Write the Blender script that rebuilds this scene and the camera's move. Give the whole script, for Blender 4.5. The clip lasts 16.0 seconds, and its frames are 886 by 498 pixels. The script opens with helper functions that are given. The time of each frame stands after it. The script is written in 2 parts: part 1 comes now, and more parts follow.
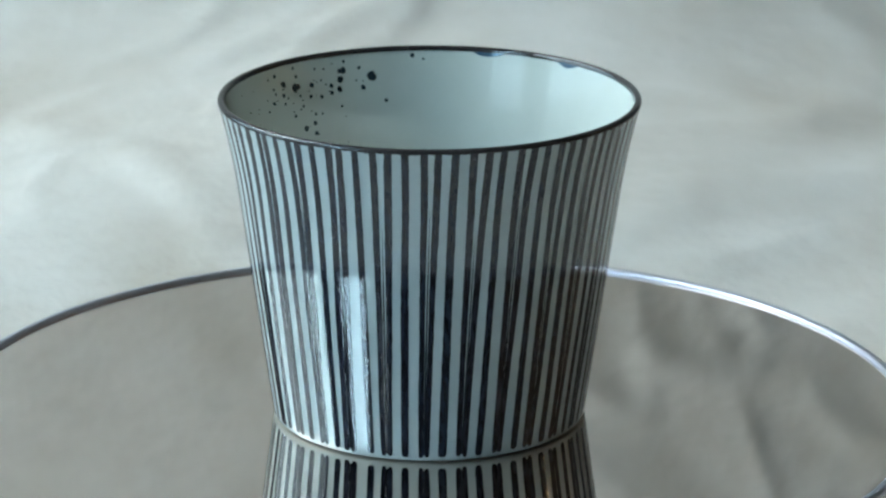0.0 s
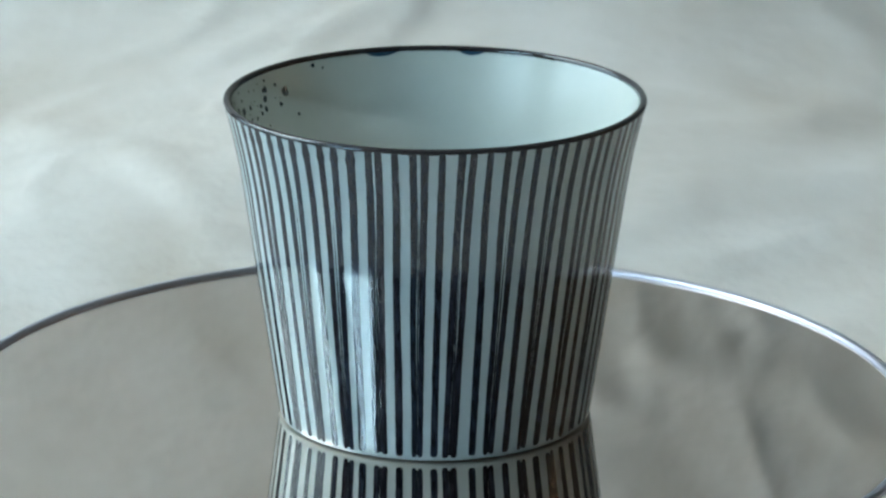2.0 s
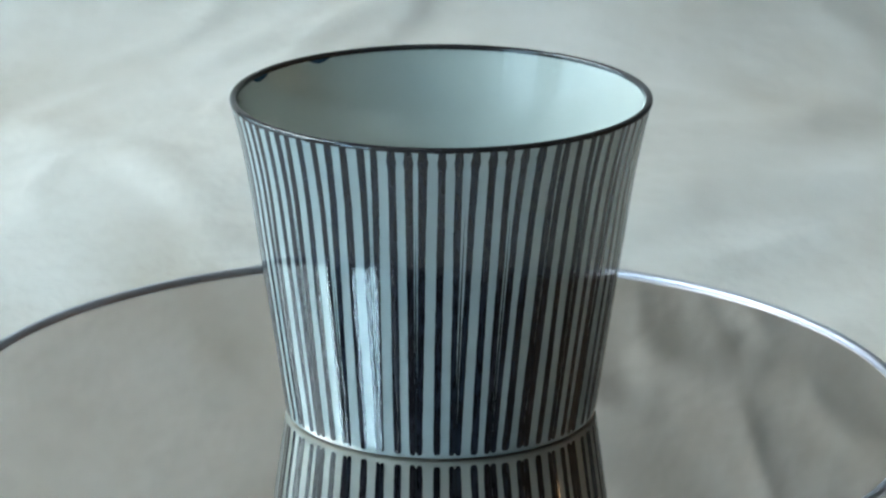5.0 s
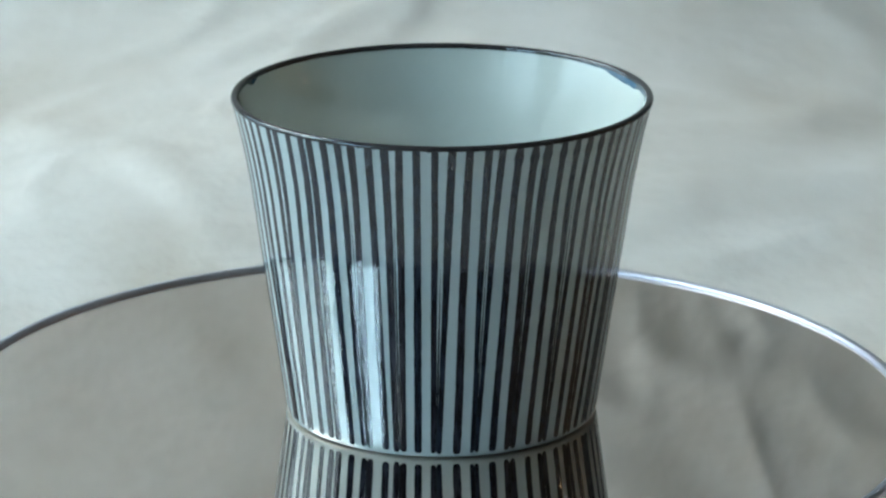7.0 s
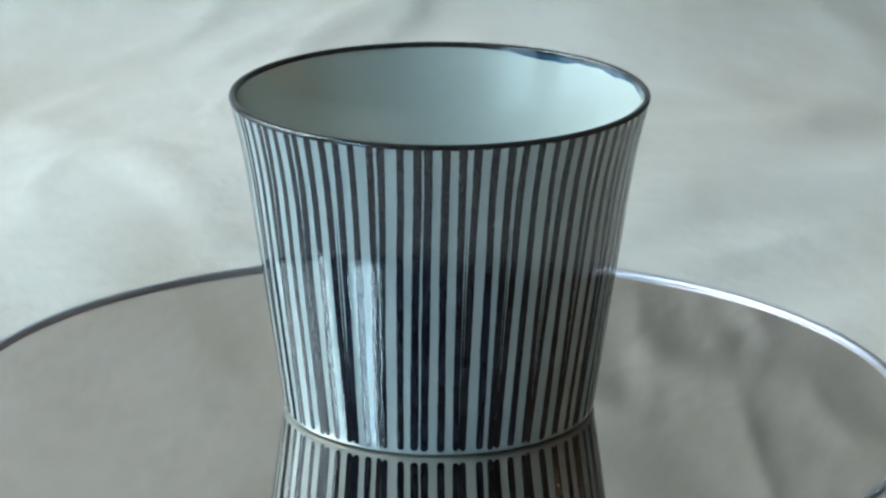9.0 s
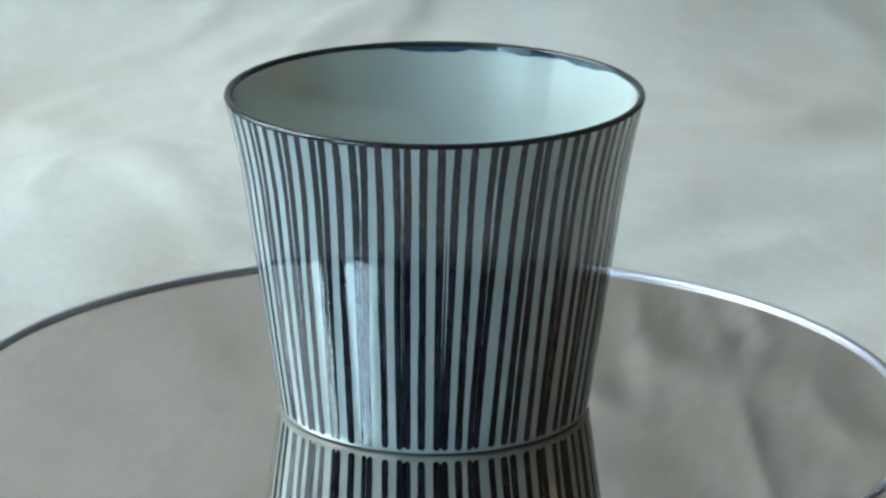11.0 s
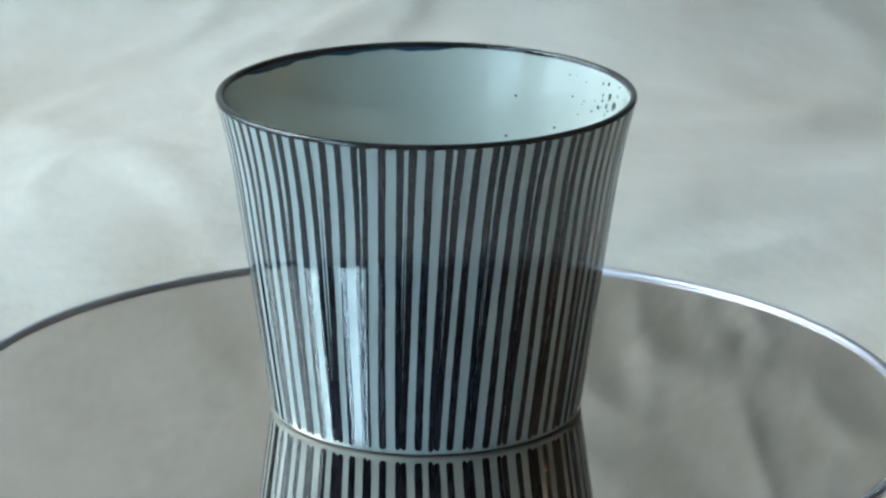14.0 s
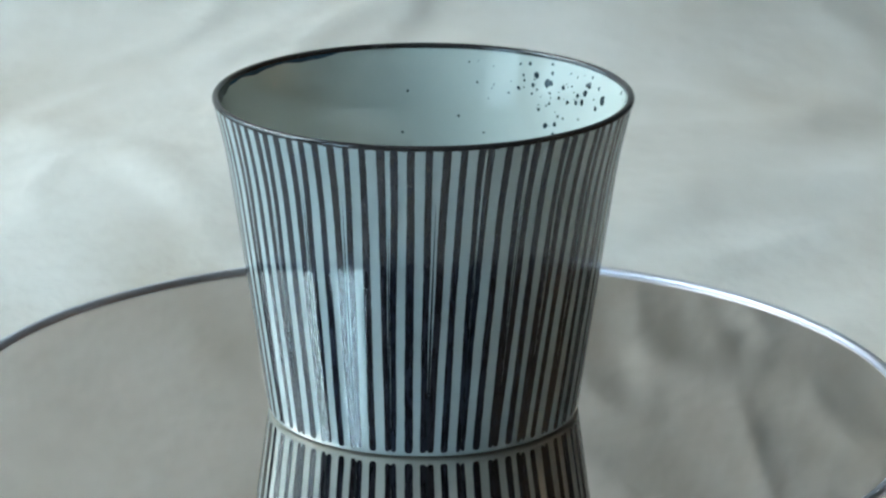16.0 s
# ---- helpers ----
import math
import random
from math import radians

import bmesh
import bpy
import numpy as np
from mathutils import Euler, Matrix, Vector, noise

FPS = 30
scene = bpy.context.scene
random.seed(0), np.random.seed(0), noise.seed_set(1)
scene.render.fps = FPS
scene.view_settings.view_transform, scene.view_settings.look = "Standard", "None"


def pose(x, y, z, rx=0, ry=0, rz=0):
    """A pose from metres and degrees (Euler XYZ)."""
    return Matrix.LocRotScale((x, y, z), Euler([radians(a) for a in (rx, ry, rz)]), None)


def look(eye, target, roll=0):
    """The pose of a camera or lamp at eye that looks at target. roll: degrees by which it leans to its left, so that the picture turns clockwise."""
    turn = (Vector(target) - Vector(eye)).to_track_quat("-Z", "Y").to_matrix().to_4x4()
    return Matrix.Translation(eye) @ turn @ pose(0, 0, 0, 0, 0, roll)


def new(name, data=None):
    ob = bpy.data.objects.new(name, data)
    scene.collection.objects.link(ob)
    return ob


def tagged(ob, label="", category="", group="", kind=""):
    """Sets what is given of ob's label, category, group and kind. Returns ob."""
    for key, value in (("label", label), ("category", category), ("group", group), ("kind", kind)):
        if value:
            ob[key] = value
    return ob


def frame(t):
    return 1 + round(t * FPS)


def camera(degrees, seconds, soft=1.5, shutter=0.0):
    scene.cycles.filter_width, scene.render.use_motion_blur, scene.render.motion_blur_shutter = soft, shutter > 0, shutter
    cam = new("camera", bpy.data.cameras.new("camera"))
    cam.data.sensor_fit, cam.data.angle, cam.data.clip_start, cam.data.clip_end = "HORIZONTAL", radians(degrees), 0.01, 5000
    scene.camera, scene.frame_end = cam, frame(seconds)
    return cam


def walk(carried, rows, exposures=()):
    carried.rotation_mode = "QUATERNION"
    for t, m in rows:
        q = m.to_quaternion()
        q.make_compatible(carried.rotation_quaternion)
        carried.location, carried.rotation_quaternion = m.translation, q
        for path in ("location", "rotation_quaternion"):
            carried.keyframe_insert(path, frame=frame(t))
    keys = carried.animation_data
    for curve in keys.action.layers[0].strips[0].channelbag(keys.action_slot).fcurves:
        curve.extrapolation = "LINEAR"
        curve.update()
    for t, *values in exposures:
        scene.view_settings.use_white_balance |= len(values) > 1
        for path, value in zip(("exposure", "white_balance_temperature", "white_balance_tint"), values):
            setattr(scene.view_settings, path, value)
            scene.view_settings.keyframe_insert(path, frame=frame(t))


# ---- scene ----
cam = camera(15.56, 16.0, soft=2.3)
cam.data.dof.use_dof = True
cam.data.dof.focus_distance = 0.632
cam.data.dof.aperture_fstop = 42.0
VIEW = pose(0, -0.6334, 0.22951, 90 - 17.1748, 0, -0.1967) @ pose(0, 0, 0, 0, 0, 0.13)
walk(cam, [(0, VIEW), (16, VIEW)], exposures=[(0, -0.40), (16, -0.40)])

# ---- light: daylight through the windows, a dim lamp cluster, dull sky ----
world = bpy.data.worlds.new("overcast_sky")
scene.world = world
world.use_nodes = True
wt = world.node_tree
sky = wt.nodes.new("ShaderNodeTexSky")
sky.sky_type = "NISHITA"
sky.sun_disc = False
sky.sun_elevation = radians(35)
sky.sun_rotation = radians(250)
wt.nodes["Background"].inputs["Strength"].default_value = 0.08
wt.links.new(sky.outputs[0], wt.nodes["Background"].inputs["Color"])

WALL_X = -1.1
# the third opening is added only for its reflection inside the cup
WIN = [(-1.52, -0.66, 0.22, 1.16), (-0.31, 1.12, 0.04, 2.06), (-2.50, -1.66, 0.42, 1.62)]      # the windows: y to y, z to z on the window wall
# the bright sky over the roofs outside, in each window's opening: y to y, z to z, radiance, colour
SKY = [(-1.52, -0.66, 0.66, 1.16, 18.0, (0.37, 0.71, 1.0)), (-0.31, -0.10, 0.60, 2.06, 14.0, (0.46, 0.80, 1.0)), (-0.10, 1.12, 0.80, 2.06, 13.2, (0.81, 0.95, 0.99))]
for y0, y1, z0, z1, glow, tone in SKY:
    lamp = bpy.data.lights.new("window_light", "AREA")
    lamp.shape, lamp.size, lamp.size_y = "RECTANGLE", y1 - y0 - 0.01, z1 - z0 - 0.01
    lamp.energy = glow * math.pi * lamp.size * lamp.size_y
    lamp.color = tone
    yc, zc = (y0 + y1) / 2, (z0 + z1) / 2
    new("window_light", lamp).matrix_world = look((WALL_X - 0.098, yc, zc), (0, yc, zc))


# ---- materials ----
def material(name):
    m = bpy.data.materials.new(name)
    m.use_nodes = True
    t = m.node_tree
    return m, t, t.nodes["Principled BSDF"]


def node(t, kind, **values):
    n = t.nodes.new(kind)
    for k, v in values.items():
        n.inputs[k.replace("_", " ")].default_value = v
    return n


def noise_tex(t, scale, detail=4.0, rough=0.55, space="Object", stretch=None):
    co = t.nodes.new("ShaderNodeTexCoord")
    n = node(t, "ShaderNodeTexNoise", Scale=scale, Detail=detail, Roughness=rough)
    src = co.outputs[space]
    if stretch:
        mp = t.nodes.new("ShaderNodeMapping")
        mp.inputs["Scale"].default_value = stretch
        t.links.new(src, mp.inputs[0])
        src = mp.outputs[0]
    t.links.new(src, n.inputs["Vector"])
    return n.outputs["Fac"]


def ramp(t, fac, stops):
    r = t.nodes.new("ShaderNodeValToRGB")
    el = r.color_ramp.elements
    while len(el) < len(stops):
        el.new(0.5)
    for e, (p, c) in zip(el, stops):
        e.position, e.color = p, (*c, 1)
    t.links.new(fac, r.inputs[0])
    return r.outputs[0]


def blend(t, fac, a, b, how="MIX"):
    m = t.nodes.new("ShaderNodeMix")
    m.data_type, m.blend_type = "RGBA", how
    for sock, v in ((0, fac), (6, a), (7, b)):
        if isinstance(v, bpy.types.NodeSocket):
            t.links.new(v, m.inputs[sock])
        else:
            m.inputs[sock].default_value = v if sock == 0 else (*v, 1)
    return m.outputs[2]


def bump(t, b, height, strength, distance):
    n = node(t, "ShaderNodeBump", Strength=strength, Distance=distance)
    t.links.new(height, n.inputs["Height"])
    t.links.new(n.outputs[0], b.inputs["Normal"])


def simple(name, c1, c2, scale, rough, metal=0.0, relief=0.0, dist=0.001, stretch=None):
    m, t, b = material(name)
    f = noise_tex(t, scale, 6, 0.6, stretch=stretch)
    t.links.new(ramp(t, f, [(0.3, c1), (0.7, c2)]), b.inputs["Base Color"])
    b.inputs["Roughness"].default_value = rough
    b.inputs["Metallic"].default_value = metal
    if relief:
        bump(t, b, noise_tex(t, scale * 6, 4, stretch=stretch), relief, dist)
    return m


def make_glaze(name, light, dark, rough):
    m, t, b = material(name)
    f = noise_tex(t, 60, 5)
    g = noise_tex(t, 900, 3)
    c = ramp(t, f, [(0.3, dark), (0.7, light)])
    t.links.new(blend(t, 0.08, c, ramp(t, g, [(0.35, dark), (0.65, light)])), b.inputs["Base Color"])
    b.inputs["Roughness"].default_value = rough
    b.inputs["IOR"].default_value = 1.60
    bump(t, b, noise_tex(t, 210, 3, 0.6), 0.10, 0.0003)
    return m


GLAZE = make_glaze("celadon_white_glaze", (0.43, 0.475, 0.462), (0.385, 0.43, 0.417), 0.022)
GLAZE_IN = make_glaze("greenish_inner_glaze", (0.505, 0.512, 0.46), (0.46, 0.468, 0.42), 0.05)


def make_brushed(name):
    """Iron and cobalt pigment under the glaze: each stroke browner or bluer, streaked along its length."""
    m, t, b = material(name)
    info = t.nodes.new("ShaderNodeObjectInfo")
    tone = ramp(t, info.outputs["Random"], [(0.0, (0.027, 0.0215, 0.0225)), (0.55, (0.021, 0.021, 0.027)), (1.0, (0.018, 0.022, 0.028))])
    streak = ramp(t, noise_tex(t, 1500, 3, stretch=(1, 1, .06)), [(0.3, (0.45, 0.45, 0.5)), (0.7, (1.25, 1.3, 1.4))])
    pool = ramp(t, noise_tex(t, 130, 4), [(0.35, (0.75, 0.72, 0.72)), (0.65, (1.15, 1.2, 1.25))])
    t.links.new(blend(t, 1.0, blend(t, 1.0, tone, streak, "MULTIPLY"), pool, "MULTIPLY"), b.inputs["Base Color"])
    b.inputs["Roughness"].default_value = 0.025
    b.inputs["IOR"].default_value = 1.60
    bump(t, b, noise_tex(t, 330, 3, 0.6), 0.14, 0.0003)
    return m


IRON = make_brushed("iron_dark_glaze")
WASH = make_glaze("thin_blue_wash", (0.024, 0.029, 0.031), (0.012, 0.014, 0.016), 0.03)
COBALT = make_glaze("cobalt_glaze", (0.034, 0.082, 0.128), (0.018, 0.045, 0.076), 0.08)
RIMGLAZE = make_glaze("brown_rim_glaze", (0.030, 0.024, 0.024), (0.015, 0.013, 0.014), 0.06)
SPECK = make_glaze("speck_pigment", (0.022, 0.040, 0.048), (0.010, 0.018, 0.024), 0.12)
CLAY = simple("unglazed_cream_clay", (0.50, 0.46, 0.40), (0.62, 0.58, 0.52), 400, 0.6, relief=0.2)
CHROME = simple("polished_steel", (0.62, 0.63, 0.68), (0.72, 0.73, 0.77), 20, 0.16, 1.0)
SATIN = simple("satin_aluminium", (0.44, 0.44, 0.50), (0.50, 0.50, 0.56), 20, 0.40, 1.0)
BLACK = simple("black_plastic", (0.02, 0.02, 0.02), (0.03, 0.03, 0.03), 80, 0.4)
LIGHT_WALL = simple("grey_wall_paint", (0.18, 0.172, 0.16), (0.22, 0.212, 0.2), 5, 0.8, relief=0.2)
BEIGE = simple("beige_wall_paint", (0.15, 0.096, 0.056), (0.18, 0.118, 0.072), 5, 0.8, relief=0.2)
WHITE_WOOD = simple("white_window_paint", (0.72, 0.72, 0.70), (0.8, 0.8, 0.78), 12, 0.45)
PLASTER = simple("brown_wall_paint", (0.11, 0.085, 0.068), (0.14, 0.11, 0.09), 5, 0.8, relief=0.2)
CEIL = simple("grey_ceiling_paint", (0.10, 0.088, 0.076), (0.125, 0.11, 0.095), 5, 0.9, relief=0.1)
OAK = simple("oak_wood", (0.13, 0.08, 0.045), (0.20, 0.125, 0.07), 9, 0.5, relief=0.2, stretch=(1, 12, 12))


def make_mirror():
    m, t, b = material("mirror")
    b.inputs["Metallic"].default_value = 1.0
    b.inputs["Base Color"].default_value = (0.88, 0.752, 0.67, 1)
    f = noise_tex(t, 55, 6, 0.6)
    t.links.new(ramp(t, f, [(0.4, (0.012,) * 3), (0.8, (0.03,) * 3)]), b.inputs["Roughness"])
    return m


MIRROR = make_mirror()


def make_sheet():
    m, t, b = material("crumpled_white_paper")
    big = noise_tex(t, 4.5, 4, 0.6, stretch=(1, 1, 1))
    mid = noise_tex(t, 16, 5, 0.65)
    c = ramp(t, big, [(0.30, (0.385, 0.325, 0.262)), (0.50, (0.492, 0.440, 0.39)), (0.70, (0.565, 0.530, 0.492))])
    c = blend(t, 0.35, c, ramp(t, mid, [(0.35, (0.385, 0.33, 0.275)), (0.65, (0.59, 0.547, 0.51))]))
    t.links.new(c, b.inputs["Base Color"])
    b.inputs["Roughness"].default_value = 0.6
    bump(t, b, noise_tex(t, 45, 5, 0.6), 0.38, 0.005)
    return m


SHEET = make_sheet()


def make_glow(name, color, strength):
    m, t, b = material(name)
    b.inputs["Base Color"].default_value = (0.8, 0.8, 0.8, 1)
    b.inputs["Emission Color"].default_value = (*color, 1)
    b.inputs["Emission Strength"].default_value = strength
    return m


BULB = make_glow("warm_bulb", (1.0, 0.70, 0.38), 30.0)


def make_pane():
    m, t, b = material("window_glass")
    b.inputs["Transmission Weight"].default_value = 1.0
    b.inputs["Roughness"].default_value = 0.0
    b.inputs["IOR"].default_value = 1.45
    return m


PANE = make_pane()


# ---- mesh helpers ----
def part(name, bm, mat, parent=None, label="", smooth=False):
    me = bpy.data.meshes.new(name)
    bm.normal_update()
    bm.to_mesh(me)
    bm.free()
    if mat:
        me.materials.append(mat)
    if smooth:
        me.polygons.foreach_set("use_smooth", [True] * len(me.polygons))
    ob = new(name, me)
    if parent:
        ob.parent = parent
    if label:
        ob["label"] = label
    return ob


def box(x0, x1, y0, y1, z0, z1, bevel=0.0):
    bm = bmesh.new()
    bmesh.ops.create_cube(bm, size=1)
    for v in bm.verts:
        v.co = Vector(((x0 + x1) / 2 + v.co.x * (x1 - x0), (y0 + y1) / 2 + v.co.y * (y1 - y0), (z0 + z1) / 2 + v.co.z * (z1 - z0)))
    if bevel:
        bmesh.ops.bevel(bm, geom=list(bm.edges), offset=bevel, segments=2, affect="EDGES", profile=0.5)
    return bm


def lathe(profile, n=192, closed=False):
    """Turn a profile of (radius, height) about z; a radius of 0 closes with a fan."""
    bm = bmesh.new()
    rings = []
    for r, z in profile:
        if r <= 1e-9:
            rings.append([bm.verts.new((0, 0, z))])
        else:
            rings.append([bm.verts.new((r * math.cos(2 * math.pi * i / n), r * math.sin(2 * math.pi * i / n), z)) for i in range(n)])
    pairs = list(zip(rings, rings[1:])) + ([(rings[-1], rings[0])] if closed else [])
    for a, b in pairs:
        for i in range(n):
            j = (i + 1) % n
            if len(a) == 1:
                bm.faces.new((a[0], b[j], b[i]))
            elif len(b) == 1:
                bm.faces.new((a[i], a[j], b[0]))
            else:
                bm.faces.new((a[i], a[j], b[j], b[i]))
    bmesh.ops.recalc_face_normals(bm, faces=bm.faces)
    return bm


def empty(name, **tags):
    return tagged(new(name), **tags)


# ---- room ----
Z_FLOOR, Z_CEIL = -0.80, 2.20
X0, X1, Y0, Y1 = WALL_X, 2.2, -3.0, 1.35
Z_TABLE = -0.046

tagged(part("floor", box(X0 - .2, X1 + .2, Y0 - .2, Y1 + .2, Z_FLOOR - .1, Z_FLOOR), OAK), "brown oak plank floor of the room", "floor", kind="structure")
tagged(part("ceiling", box(X0 - .2, X1 + .2, Y0 - .2, Y1 + .2, Z_CEIL, Z_CEIL + .1), CEIL), "dim grey painted ceiling of the room", "ceiling", kind="structure")
tagged(part("wall_north", box(X0 - .2, X1 + .2, Y1, Y1 + .2, Z_FLOOR, Z_CEIL), LIGHT_WALL), "plain grey painted wall", "wall", kind="structure")
tagged(part("wall_south", box(X0 - .2, X1 + .2, Y0 - .2, Y0, Z_FLOOR, Z_CEIL), PLASTER), "plain brown painted wall", "wall", kind="structure")
tagged(part("wall_east", box(X1, X1 + .2, Y0, Y1, Z_FLOOR, Z_CEIL), BEIGE), "plain warm beige painted wall", "wall", kind="structure")


def wall_with_windows():
    bm = bmesh.new()
    strips = [(Y0, WIN[2][0], Z_FLOOR, Z_CEIL), (WIN[2][1], WIN[0][0], Z_FLOOR, Z_CEIL), (WIN[0][1], WIN[1][0], Z_FLOOR, Z_CEIL), (WIN[1][1], Y1, Z_FLOOR, Z_CEIL)]
    for y0, y1, z0, z1 in WIN:
        strips += [(y0, y1, Z_FLOOR, z0), (y0, y1, z1, Z_CEIL)]
    for y0, y1, z0, z1 in strips:
        b = box(WALL_X - .1, WALL_X, y0, y1, z0, z1)
        me = bpy.data.meshes.new("strip")
        b.to_mesh(me)
        b.free()
        bm.from_mesh(me)
        bpy.data.meshes.remove(me)
    return bm


tagged(part("wall_west", wall_with_windows(), PLASTER), "brown painted wall with three windows", "wall", kind="structure")


def window(name, y0, y1, z0, z1):
    w = empty(name, label="white framed window with bright overcast daylight", category="window", kind="structure")
    x0, x1, s = WALL_X - .09, WALL_X - .05, .035
    fr = bmesh.new()
    for a in ((y0, y0 + s, z0, z1), (y1 - s, y1, z0, z1), (y0 + s, y1 - s, z0, z0 + s), (y0 + s, y1 - s, z1 - s, z1),
              (y0 + (y1 - y0) * .24 - .011, y0 + (y1 - y0) * .24 + .011, z0 + s, z1 - s), (y0 + s, y0 + (y1 - y0) * .24 - .012, z1 - .17, z1 - .15)):
        b = box(x0, x1, *a, bevel=.004)
        me = bpy.data.meshes.new("bar")
        b.to_mesh(me)
        b.free()
        fr.from_mesh(me)
        bpy.data.meshes.remove(me)
    part("window_frame", fr, WHITE_WOOD, w)
    part("window_sill", box(WALL_X - .045, WALL_X + .03, y0 + .002, y1 - .002, z0 + .002, z0 + .03, .004), WHITE_WOOD, w)
    p = part("pane", box(x0 + .02, x0 + .024, y0 + s + .002, y1 - s - .002, z0 + s + .002, z1 - s - .002), PANE, w)
    p.visible_shadow = False


def make_facade():
    """Hazy house fronts outside, glowing in place of daylight: rendered walls with darker openings."""
    m, t, b = material("glowing_house_fronts")
    br = node(t, "ShaderNodeTexBrick", Scale=4.0, Mortar_Size=0.06)
    br.inputs["Color1"].default_value = (0.19, 0.33, 0.46, 1)
    br.inputs["Color2"].default_value = (0.33, 0.50, 0.62, 1)
    br.inputs["Mortar"].default_value = (0.60, 0.88, 1.0, 1)
    co = t.nodes.new("ShaderNodeTexCoord")
    mp = t.nodes.new("ShaderNodeMapping")
    mp.inputs["Rotation"].default_value = (0, radians(90), radians(90))
    t.links.new(co.outputs["Object"], mp.inputs[0])
    t.links.new(mp.outputs[0], br.inputs["Vector"])
    c = blend(t, 0.5, br.outputs["Color"], ramp(t, noise_tex(t, 8, 3), [(0.42, (0.11, 0.20, 0.28)), (0.58, (0.63, 0.86, 1.0))]))
    b.inputs["Base Color"].default_value = (0.1, 0.1, 0.1, 1)
    t.links.new(c, b.inputs["Emission Color"])
    b.inputs["Emission Strength"].default_value = 6.6
    return m


tagged(part("backdrop", box(WALL_X - .80, WALL_X - .78, -3.0, 1.6, -1.0, 2.6), make_facade()), "hazy glowing house fronts outside the windows", "backdrop", kind="structure")
window("window_1", *WIN[0])
window("window_2", *WIN[1])
# added and unseen: its dim pane puts structure into the inner wall's reflection
window("added_window_3", *WIN[2])

# ---- table, sheet ----
table = empty("table", label="plain oak table under the paper sheet", category="table")
part("tabletop", box(-.75, .75, -.48, .62, Z_TABLE - .034, Z_TABLE - .004, .004), OAK, table)
for lx in (-.69, .69):
    for ly in (-.42, .56):
        part("leg", box(lx - .03, lx + .03, ly - .03, ly + .03, Z_FLOOR, Z_TABLE - .034, .004), OAK, table)


BOW = .036      # how far the middle of the sheet bellies out from its side edges
HUMP = .030     # how far it arches up off the table along its middle


def sheet_mesh():
    """A wrinkled sheet: flat on the table, then swept up the wall."""
    bm = bmesh.new()
    nx, ny = 200, 240
    rad, up = .16, .62
    y_start = -.34
    y_curve = .50 - rad
    L1 = y_curve - y_start
    lean = radians(78)
    L2 = rad * lean
    end = Vector((0, y_curve + rad * math.sin(lean), Z_TABLE + rad * (1 - math.cos(lean))))
    total = L1 + L2 + up
    rows = []
    for j in range(ny + 1):
        s = total * j / ny
        row = []
        for i in range(nx + 1):
            x = -.46 + .73 * i / nx
            if s < L1:
                p, n = Vector((x, y_start + s, Z_TABLE)), Vector((0, 0, 1))
            elif s < L1 + L2:
                a = (s - L1) / rad
                p, n = Vector((x, y_curve + rad * math.sin(a), Z_TABLE + rad * (1 - math.cos(a)))), Vector((0, -math.sin(a), math.cos(a)))
            else:
                w = s - L1 - L2
                p, n = Vector((x, end.y + w * math.cos(lean), end.z + w * math.sin(lean))), Vector((0, -math.sin(lean), math.cos(lean)))
            p.y -= BOW * (1 - (x / .46) ** 2) * min(1, s / total * 1.6)
            q = Vector((x * 4.2, s * 4.2, 7.7))
            q += .5 * noise.noise_vector(q * .9)
            fold = (1 - abs(noise.noise(q)) * 2.2) ** 3 if abs(noise.noise(q)) < .45 else 0
            crease = (1 - abs(noise.noise(q * 2.1 + Vector((4, 0, 0)))) * 2.0) ** 5
            fine = (1 - abs(noise.noise(q * 4.7 + Vector((0, 7, 0)))) * 2.0) ** 6
            d = .0010 * max(fold, 0) + .0017 * max(crease, 0) + .0020 * max(fine, 0) + .005 * noise.noise(q * .5) + .0008 * noise.noise(q * 9) + .004
            rise = min(1, max(0, (p.y - .11) / .14))
            d += HUMP * math.exp(-(x / .17) ** 2) * rise * rise * (3 - 2 * rise) * min(1, max(0, (.07 - p.z) / .09))
            r = math.hypot(p.x, p.y)
            if r < .13 and p.z < .0:
                d *= max(0, (r - .09) / .04)
            row.append(bm.verts.new(p + n * max(d, 0)))
        rows.append(row)
    for a, b in zip(rows, rows[1:]):
        for i in range(nx):
            bm.faces.new((a[i], a[i + 1], b[i + 1], b[i]))
    return bm


sheet = part("backdrop_sheet", sheet_mesh(), SHEET, smooth=True)
tagged(sheet, "creased off-white paper sheet swept up behind the turntable", "backdrop sheet")
board = empty("backdrop_board", label="leaning plywood board on two feet behind the paper sheet", category="board")
panel = part("panel", box(-.48, .30, .006, .018, -.02, .72, .001), OAK, board)
panel.matrix_basis = pose(0, .34 + .16 * math.sin(radians(78)), Z_TABLE + .16 * (1 - math.cos(radians(78))), -12)
for bx in (-.34, .20):
    part("foot", box(bx - .012, bx + .012, .532, .612, Z_TABLE - .004, Z_TABLE + .13, .002), OAK, board)
thick = sheet.modifiers.new("thickness", "SOLIDIFY")
thick.thickness, thick.offset = .002, 1.0

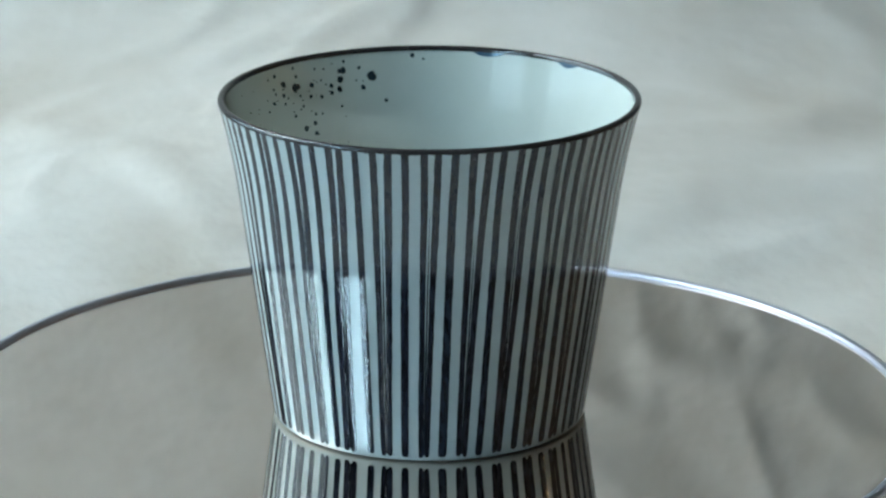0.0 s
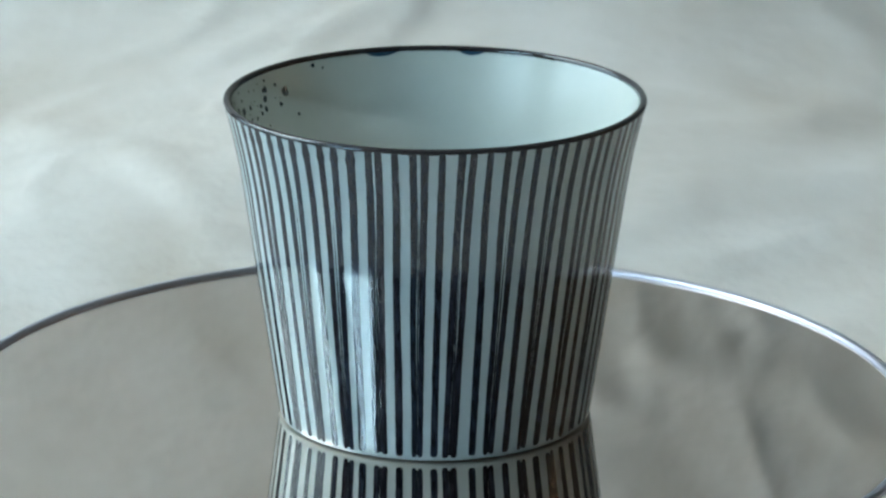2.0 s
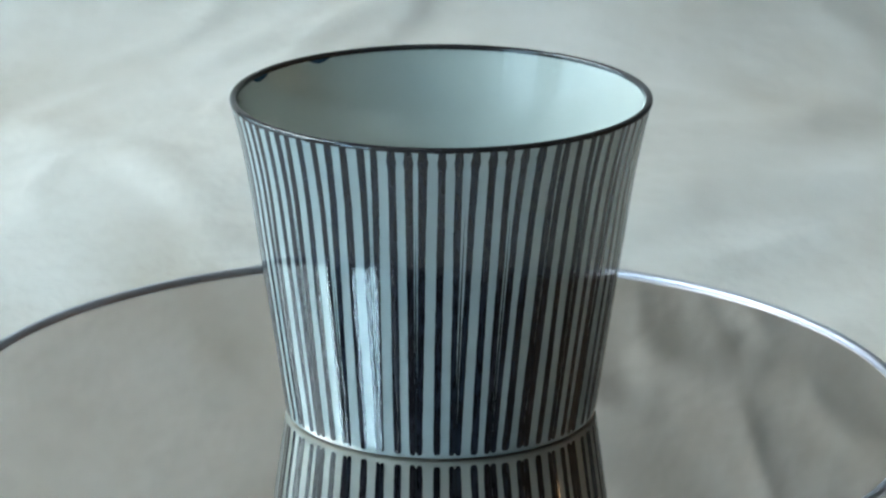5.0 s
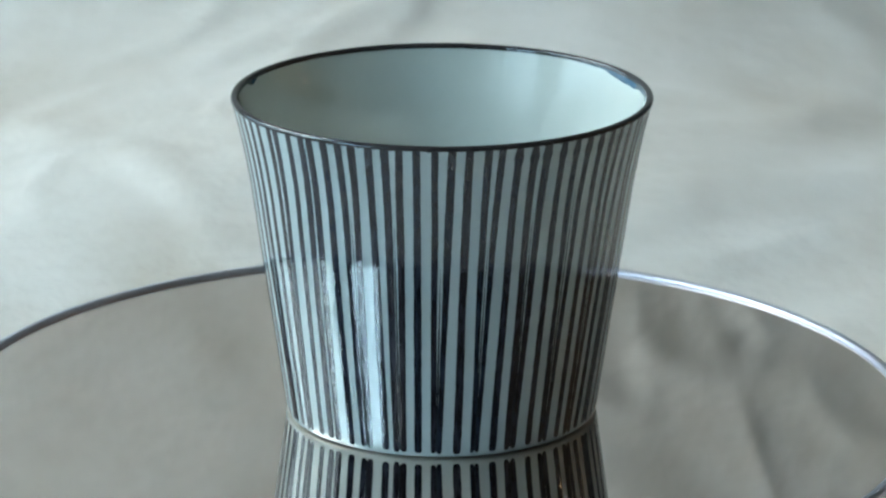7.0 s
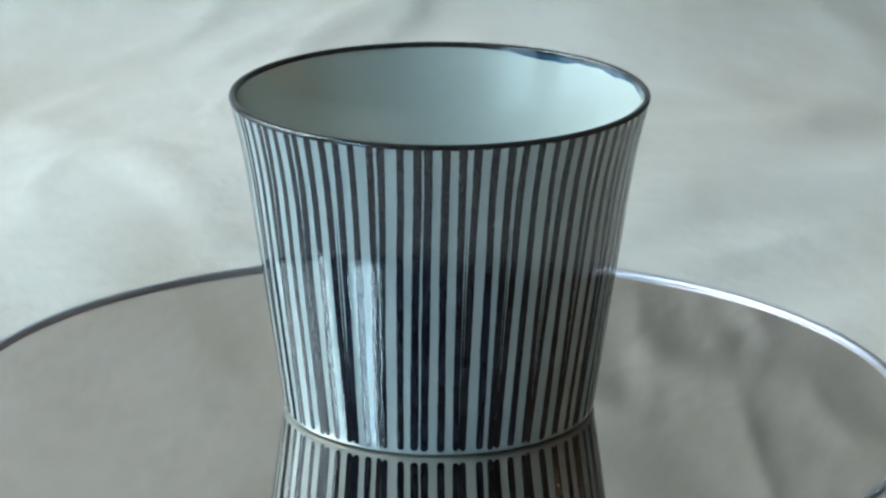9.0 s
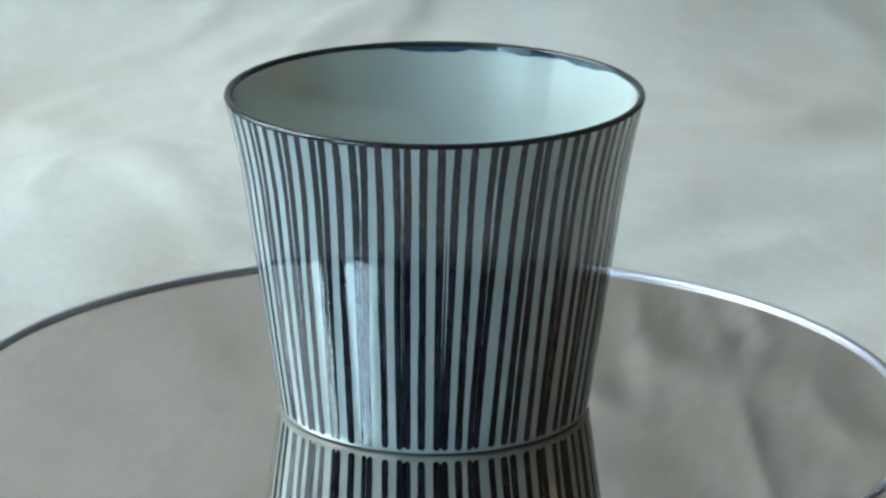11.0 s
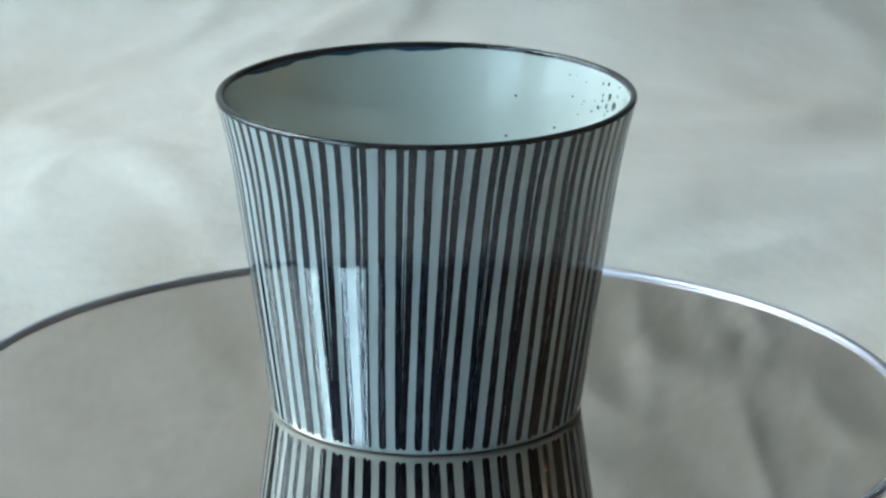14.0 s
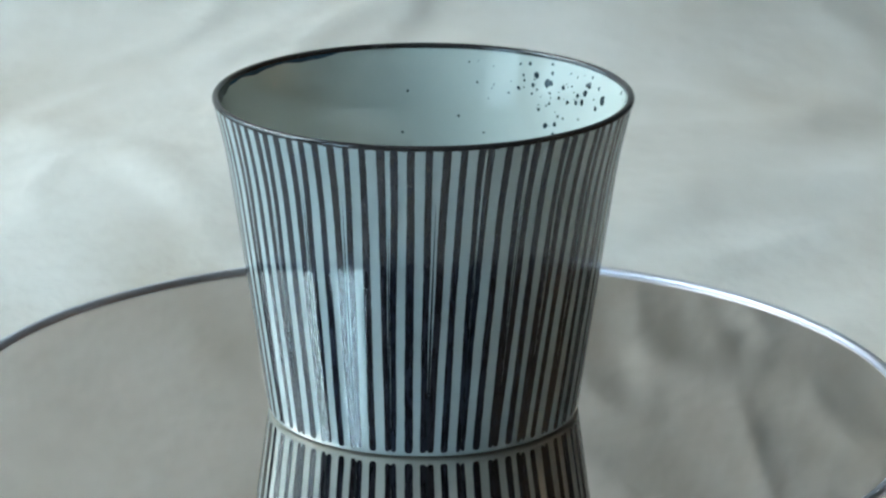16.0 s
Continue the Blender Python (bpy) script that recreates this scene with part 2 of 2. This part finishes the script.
# ---- turntable ----
R_DISC = 0.09934
DISC_X = -0.00105
turntable = empty("turntable", label="round mirror-topped turntable with a polished steel lip", category="turntable")
turntable.location = (DISC_X, 0, 0)
part("base", lathe([(0, Z_TABLE + .002), (.074, Z_TABLE + .002), (.078, Z_TABLE + .006), (.078, -.018), (.074, -.014), (0, -.014)]), BLACK, turntable, "black plastic base", smooth=False)
platter = part("platter", lathe([(0, -.013), (.094, -.013), (R_DISC, -.010), (R_DISC + .0002, -.0004), (R_DISC - .0002, -.0004), (0, -.0004)]), CHROME, turntable, "polished steel platter")
lip = [(R_DISC + .0011 + .0012 * math.cos(a), .0001 + .0009 * math.sin(a)) for a in [2 * math.pi * k / 14 for k in range(14)]]
part("lip", lathe(lip, 256, closed=True), SATIN, platter, "bright rounded edge", smooth=True)
part("mirror", lathe([(0, 0), (R_DISC, 0), (R_DISC, -.0003), (0, -.0003)], 256), MIRROR, platter, "clear mirror disc")

# ---- cup ----
H_CUP, R_RIM, R_BASE, FLARE = 0.06680, 0.0427, 0.03200, 0.0012


def r_out(z):
    return R_BASE + (R_RIM - FLARE - R_BASE) * z / H_CUP + FLARE * max(0, (z - .048) / (H_CUP - .048)) ** 2


def r_in(z):
    s = z / H_CUP
    return r_out(z) - (.0014 + .0009 * min(1, (1 - s) / .3))


cup = empty("tea_cup", label="pale celadon porcelain tea cup with dark vertical stripes", category="cup")
LIP_H = .0007
Z_LIP = H_CUP - LIP_H
outer = [(R_BASE - .0012, .0001), (R_BASE - .0005, .0002), (R_BASE - .0001, .0004)] + [(r_out(.0007 + (Z_LIP - .0007) * k / 40), .0007 + (Z_LIP - .0007) * k / 40) for k in range(41)]
lipc = (r_out(Z_LIP) + r_in(Z_LIP)) / 2
lipr = (r_out(Z_LIP) - r_in(Z_LIP)) / 2
inner = [(r_in(Z_LIP - (Z_LIP - .010) * k / 30), Z_LIP - (Z_LIP - .010) * k / 30) for k in range(31)]
bottom = [(r_in(.010) - .001, .0075), (r_in(.010) - .004, .0058), (.015, .005), (0, .005)]
lip_arc = [(lipc + lipr * math.cos(a), Z_LIP + LIP_H * math.sin(a)) for a in [math.pi * k / 10 for k in range(1, 10)]]
part("body", lathe([(0, .0022), (R_BASE - .0046, .0022), (R_BASE - .0026, .0012)] + outer + lip_arc, 256), GLAZE, cup, smooth=True)
part("inner_wall", lathe(lip_arc[-1:] + inner + bottom, 256), GLAZE_IN, cup, "plain pale green glazed inside", smooth=True)
part("foot_ring", lathe([(R_BASE - .0040, .0016), (R_BASE - .0034, .00005), (R_BASE - .0013, .00005), (R_BASE - .0013, .0010)], 256, closed=True), CLAY, cup, "unglazed cream foot", smooth=False)

# angles in degrees of the brushed stripes just under the rim, and of the same stripes at the foot
TOPS = [3.0, 7.5, 12.2, 14.6, 19.6, 24.6, 27.9, 32.2, 37.3, 40.4, 44.8, 49.7, 52.7, 57.1, 61.7, 64.7, 69.1, 73.8, 76.8, 81.1, 85.8,
        90.0, 94.5, 99.6, 102.6, 107.9, 112.5, 115.4, 120.0, 124.5, 128.3, 133.2, 137.7, 141.4, 145.9, 150.9, 155.2, 159.8, 164.8, 168.3, 173.1, 177.7,
        181.4, 186.4, 191.0, 195.3, 199.9, 204.5, 208.5, 213.2, 218.3, 220.9, 225.4, 230.3, 233.3, 237.8, 242.7, 245.8, 250.3, 255.2, 259.1, 263.6, 268.7,
        272.2, 276.7, 281.5, 285.5, 289.6, 294.5, 298.2, 302.4, 307.0, 310.6, 314.8, 319.4, 323.1, 327.5, 332.0, 336.2, 340.8, 345.7, 349.2, 353.7, 358.5]
FEET = [-0.3, 4.4, 9.4, 11.2, 16.2, 21.6, 24.0, 29.0, 33.3, 35.7, 40.1, 45.5, 47.8, 53.3, 58.6, 60.9, 66.6, 71.8, 74.6, 79.5, 84.8,
        87.8, 92.6, 96.8, 99.2, 104.8, 109.8, 113.4, 119.0, 124.2, 126.9, 132.7, 136.8, 139.5, 144.7, 150.0, 152.3, 158.2, 163.6, 165.5, 171.2, 176.5,
        179.1, 185.1, 190.2, 192.6, 198.2, 202.8, 205.4, 209.9, 215.4, 218.3, 223.7, 228.8, 231.0, 235.8, 239.9, 242.8, 249.2, 254.1, 256.4, 261.7, 267.3,
        269.5, 274.8, 280.5, 282.8, 287.9, 293.5, 295.8, 301.4, 306.2, 308.7, 314.0, 318.8, 321.5, 326.7, 331.3, 333.9, 339.0, 344.3, 346.6, 351.9, 356.9]


def stripe_mesh(top, foot, width, width_foot, seed):
    """One brushed stripe: a thin domed skin of glaze on the wall, from just under the rim to the foot."""
    bm = bmesh.new()
    nz, na = 80, 6
    rows = []
    z0 = .0010 + .0003 * random.random()
    z1 = H_CUP - .00085 + .00020 * random.random()
    ends = [0, .0025, .007, .014]
    steps = ends + [.02 + .96 * j / nz for j in range(nz + 1)] + [1 - e for e in reversed(ends)]
    for j, s in enumerate(steps):
        z = z0 + (z1 - z0) * s
        lean = (z - .0055) / (.0615 - .0055)
        c = radians(foot + (top - foot) * lean) + .0045 * noise.noise(Vector((seed * 7.1, z * 45, 0))) + .0014 * noise.noise(Vector((seed * 2.1, z * 420, 3)))
        w = radians(width_foot + (width - width_foot) * lean) * (1 + .14 * noise.noise(Vector((seed * 3.3, z * 50, 5))) + .075 * noise.noise(Vector((seed, z * 500, 9))))
        w *= {0: .45, 1: .74, 2: .92, len(steps) - 2: .9, len(steps) - 1: .65}.get(j, 1.0)
        if seed in range(40, 50):      # brush blots under the rim
            w *= 1 + .28 * math.exp(-((z - H_CUP + .0030) / .0008) ** 2)
        row = []
        for i in range(na + 1):
            u = i / na * 2 - 1
            r = r_out(z) + .00004 + .000010 * (1 - u * u) + .000008 * noise.noise(Vector((seed * 5.7, z * 180, u))) + .000003 * noise.noise(Vector((seed * 1.7, z * 700, u * 2)))
            row.append(bm.verts.new((r * math.cos(c + w * u / 2), r * math.sin(c + w * u / 2), z)))
        rows.append(row)
    for a, b in zip(rows, rows[1:]):
        for i in range(na):
            bm.faces.new((a[i], a[i + 1], b[i + 1], b[i]))
    return bm


def wash_strip(top, foot, width, width_foot, seed):
    """Diluted blue between two strokes, thinning out on the way up."""
    bm = bmesh.new()
    z0, z1 = .0016, H_CUP * (.78 + .25 * noise.noise(Vector((seed * 1.9, 2, 2))))
    rows = []
    for j in range(41):
        z = z0 + (z1 - z0) * j / 40
        lean = (z - .0055) / (.0615 - .0055)
        c = radians(foot + (top - foot) * lean)
        w = radians(width_foot + (width - width_foot) * lean) * .25 * (1 - (j / 40) ** 2)
        rows.append([bm.verts.new(((r_out(z) + .00002) * math.cos(c + w * u / 2), (r_out(z) + .00002) * math.sin(c + w * u / 2), z)) for u in (-1, 0, 1)])
    for a, b in zip(rows, rows[1:]):
        for i in range(2):
            bm.faces.new((a[i], a[i + 1], b[i + 1], b[i]))
    return bm


for k, (a, b) in enumerate(zip(TOPS, FEET)):
    # a stroke set close to its neighbour is drawn thinner, so that a hair of ground shows between them
    near = min(abs((x - a + 180) % 360 - 180) for x in TOPS if x != a)
    near_foot = min(abs((x - b + 180) % 360 - 180) for x in FEET if x != b)
    free = random.uniform(1.95, 2.3)
    part("stripe", stripe_mesh(a, b, min(free, near * .80), min(free * 1.26, near_foot * .80), k), IRON, cup, smooth=True)
    c = FEET[(k + 1) % len(FEET)] + (360 if k == len(FEET) - 1 else 0)
    d = TOPS[(k + 1) % len(TOPS)] + (360 if k == len(TOPS) - 1 else 0)
    if c - b < 3.05:
        part("brush_wash", wash_strip((a + d) / 2, (b + c) / 2, (d - a), (c - b), k), WASH, cup, "thin blue wash between two strokes", smooth=True)


def rim_depth(a):
    """How far the dark rim glaze runs down the inside at an angle in degrees."""
    d = .0002
    for mid, half, deep in ((72, 5, .0009), (45, 4, .0008), (243, 46, .0005), (265, 12, .0008), (212, 10, .0005), (234, 8, .0003)):
        off = abs((a - mid + 180) % 360 - 180) / half
        d += deep * max(0, 1 - off ** 2) * (1 + .5 * noise.noise(Vector((a * .15, 4, 0))))
    return d


def rim_mesh():
    bm = bmesh.new()
    n, off = 720, .00009
    arc = [math.pi * k / 12 for k in range(13)]
    rows = []
    for i in range(n):
        a = 2 * math.pi * i / n
        wob = .0005 * noise.noise(Vector((i * .35, 9, 0)))
        zo = Z_LIP - .0001 - abs(wob)
        prof = [(r_out(zo) + off, zo)] + [(lipc + (lipr + off) * math.cos(t), Z_LIP + (LIP_H + off) * math.sin(t)) for t in arc]
        deep = .00016 + .0001 * noise.noise(Vector((i * .1, 0, 0)))
        prof += [(r_in(Z_LIP - deep * q) - off, Z_LIP - deep * q) for q in (.5, 1)]
        rows.append([bm.verts.new((r * math.cos(a), r * math.sin(a), z)) for r, z in prof])
    for a, b in zip(rows, rows[1:] + rows[:1]):
        for k in range(len(a) - 1):
            bm.faces.new((a[k], b[k], b[k + 1], a[k + 1]))
    return bm


part("rim_band", rim_mesh(), RIMGLAZE, cup, "dark brown glazed rim", smooth=True)


def wash_mesh():
    """Blue glaze that has run a little way down the inside of the rim, thick in places."""
    bm = bmesh.new()
    n = 720
    rows = []
    for i in range(n):
        a = 2 * math.pi * i / n
        deep = rim_depth(360 * i / n)
        rows.append([bm.verts.new(((r_in(Z_LIP - deep * q) - .00005) * math.cos(a), (r_in(Z_LIP - deep * q) - .00005) * math.sin(a), Z_LIP - deep * q)) for q in (0, .33, .66, 1)])
    for a, b in zip(rows, rows[1:] + rows[:1]):
        for k in range(3):
            bm.faces.new((a[k], b[k], b[k + 1], a[k + 1]))
    return bm


part("rim_wash", wash_mesh(), COBALT, cup, "dark blue glaze run inside the rim", smooth=True)

# specks of pigment on the inside: angle, height and radius in mm
SPECKS = [(108.0, 61.2, 0.99), (111.1, 59.0, 0.53), (117.3, 62.9, 0.66), (118.5, 62.8, 0.53), (118.6, 61.1, 0.72), (121.8, 60.1, 0.46), (119.2, 59.1, 0.59), (122.0, 58.6, 0.46),
          (112.0, 63.0, 0.4), (116.8, 64.6, 0.33), (128.8, 60.9, 0.53), (129.9, 58.6, 0.4), (125.9, 58.2, 0.4), (133.4, 57.0, 0.33), (135.5, 61.0, 0.86), (134.1, 61.1, 0.59),
          (140.0, 62.2, 0.66), (140.7, 60.1, 0.46), (143.0, 64.3, 0.4), (144.6, 61.8, 0.33), (145.9, 59.1, 0.4), (134.8, 65.0, 0.33), (134.2, 63.2, 0.4), (104.0, 56.0, 0.4),
          (137.3, 55.4, 0.4), (133.6, 52.3, 0.59), (129.7, 53.1, 0.46), (129.0, 54.9, 0.33), (129.8, 51.0, 0.46),
          (95.2, 65.0, .44), (181.9, 57.1, .28), (183.9, 48.5, .32), (165.3, 52.1, .28), (156.4, 49.0, .28)]
fine = random.Random(5)
FINE = [(fine.gauss(132, 11), fine.gauss(60, 3.8), fine.uniform(.12, .30)) for _ in range(52)]


def speck_mesh(a, z, size, seed):
    """A flat uneven blot on the inner wall."""
    bm = bmesh.new()
    z, size = z / 1000, size / 1000
    n = 14
    r = r_in(z) - .00005
    mid = bm.verts.new((r * math.cos(radians(a)), r * math.sin(radians(a)), z))
    ring = []
    for i in range(n):
        t = 2 * math.pi * i / n
        q = size * (1 + .45 * noise.noise(Vector((seed * 3.7, math.cos(t) * 1.3, math.sin(t) * 1.3))))
        zz = z + q * math.sin(t)
        aa = radians(a) + q * math.cos(t) / r
        rr = r_in(zz) - .00003
        ring.append(bm.verts.new((rr * math.cos(aa), rr * math.sin(aa), zz)))
    for i in range(n):
        bm.faces.new((mid, ring[i], ring[(i + 1) % n]))
    bmesh.ops.reverse_faces(bm, faces=bm.faces)
    return bm


for k, (a, z, size) in enumerate(SPECKS + [f for f in FINE if f[1] < 65]):
    part("speck", speck_mesh(a, z, size, k), SPECK, cup)

# ---- warm lamps in the dim part of the room ----
def spot(x, y, z):
    s = empty("pendant_lamp", label="small warm glowing pendant lamp on a black cord", category="lamp", group="pendant lamps")
    s.location = (x, y, z)
    part("bulb", lathe([(0, -.012), (.004, -.010), (.007, -.003), (.0065, .008), (.005, .02), (0, .022)], 24), BULB, s, smooth=True)
    part("socket", lathe([(0, .02), (.016, .02), (.016, .05), (.006, .06), (0, .06)], 24), BLACK, s)
    part("cord", lathe([(0, .06), (.003, .06), (.003, Z_CEIL - z), (0, Z_CEIL - z)], 8), BLACK, s)


for sx, sy, sz in ((1.8, .02, .345), (1.77, .32, .285), (1.58, .82, .145)):
    spot(sx, sy, sz)


# the turntable runs a little slow in the middle of the clip: seconds, degrees behind an even turn
DRIFT = [(0, 0), (3, 0), (4.2, .95), (5.2, 1.65), (6.3, 2.05), (7.2, 2.05), (9.2, 1.75), (11.3, 1.5), (13, .6), (14.5, .15), (16, 0)]


def drift(t):
    """A softened reading of DRIFT."""
    at = [np.interp(min(16, max(0, t + o)), [d[0] for d in DRIFT], [d[1] for d in DRIFT]) for o in (-.4, -.2, 0, .2, .4)]
    return float(sum(at)) / len(at)


def motions():
    rows_cup, rows_disc = [], []
    for k in range(33):
        t = k / 2
        turn = 17.0776 * t + .005835 * t * (t - 16) - drift(t)
        a = radians(turn - 108.507)
        rows_cup.append((t, pose(.00194 * math.cos(a), .00194 * math.sin(a), 0, 0, 0, turn)))
        rows_disc.append((t, pose(0, 0, 0, 0, 0, turn)))
    walk(cup, rows_cup)
    walk(platter, rows_disc)


motions()
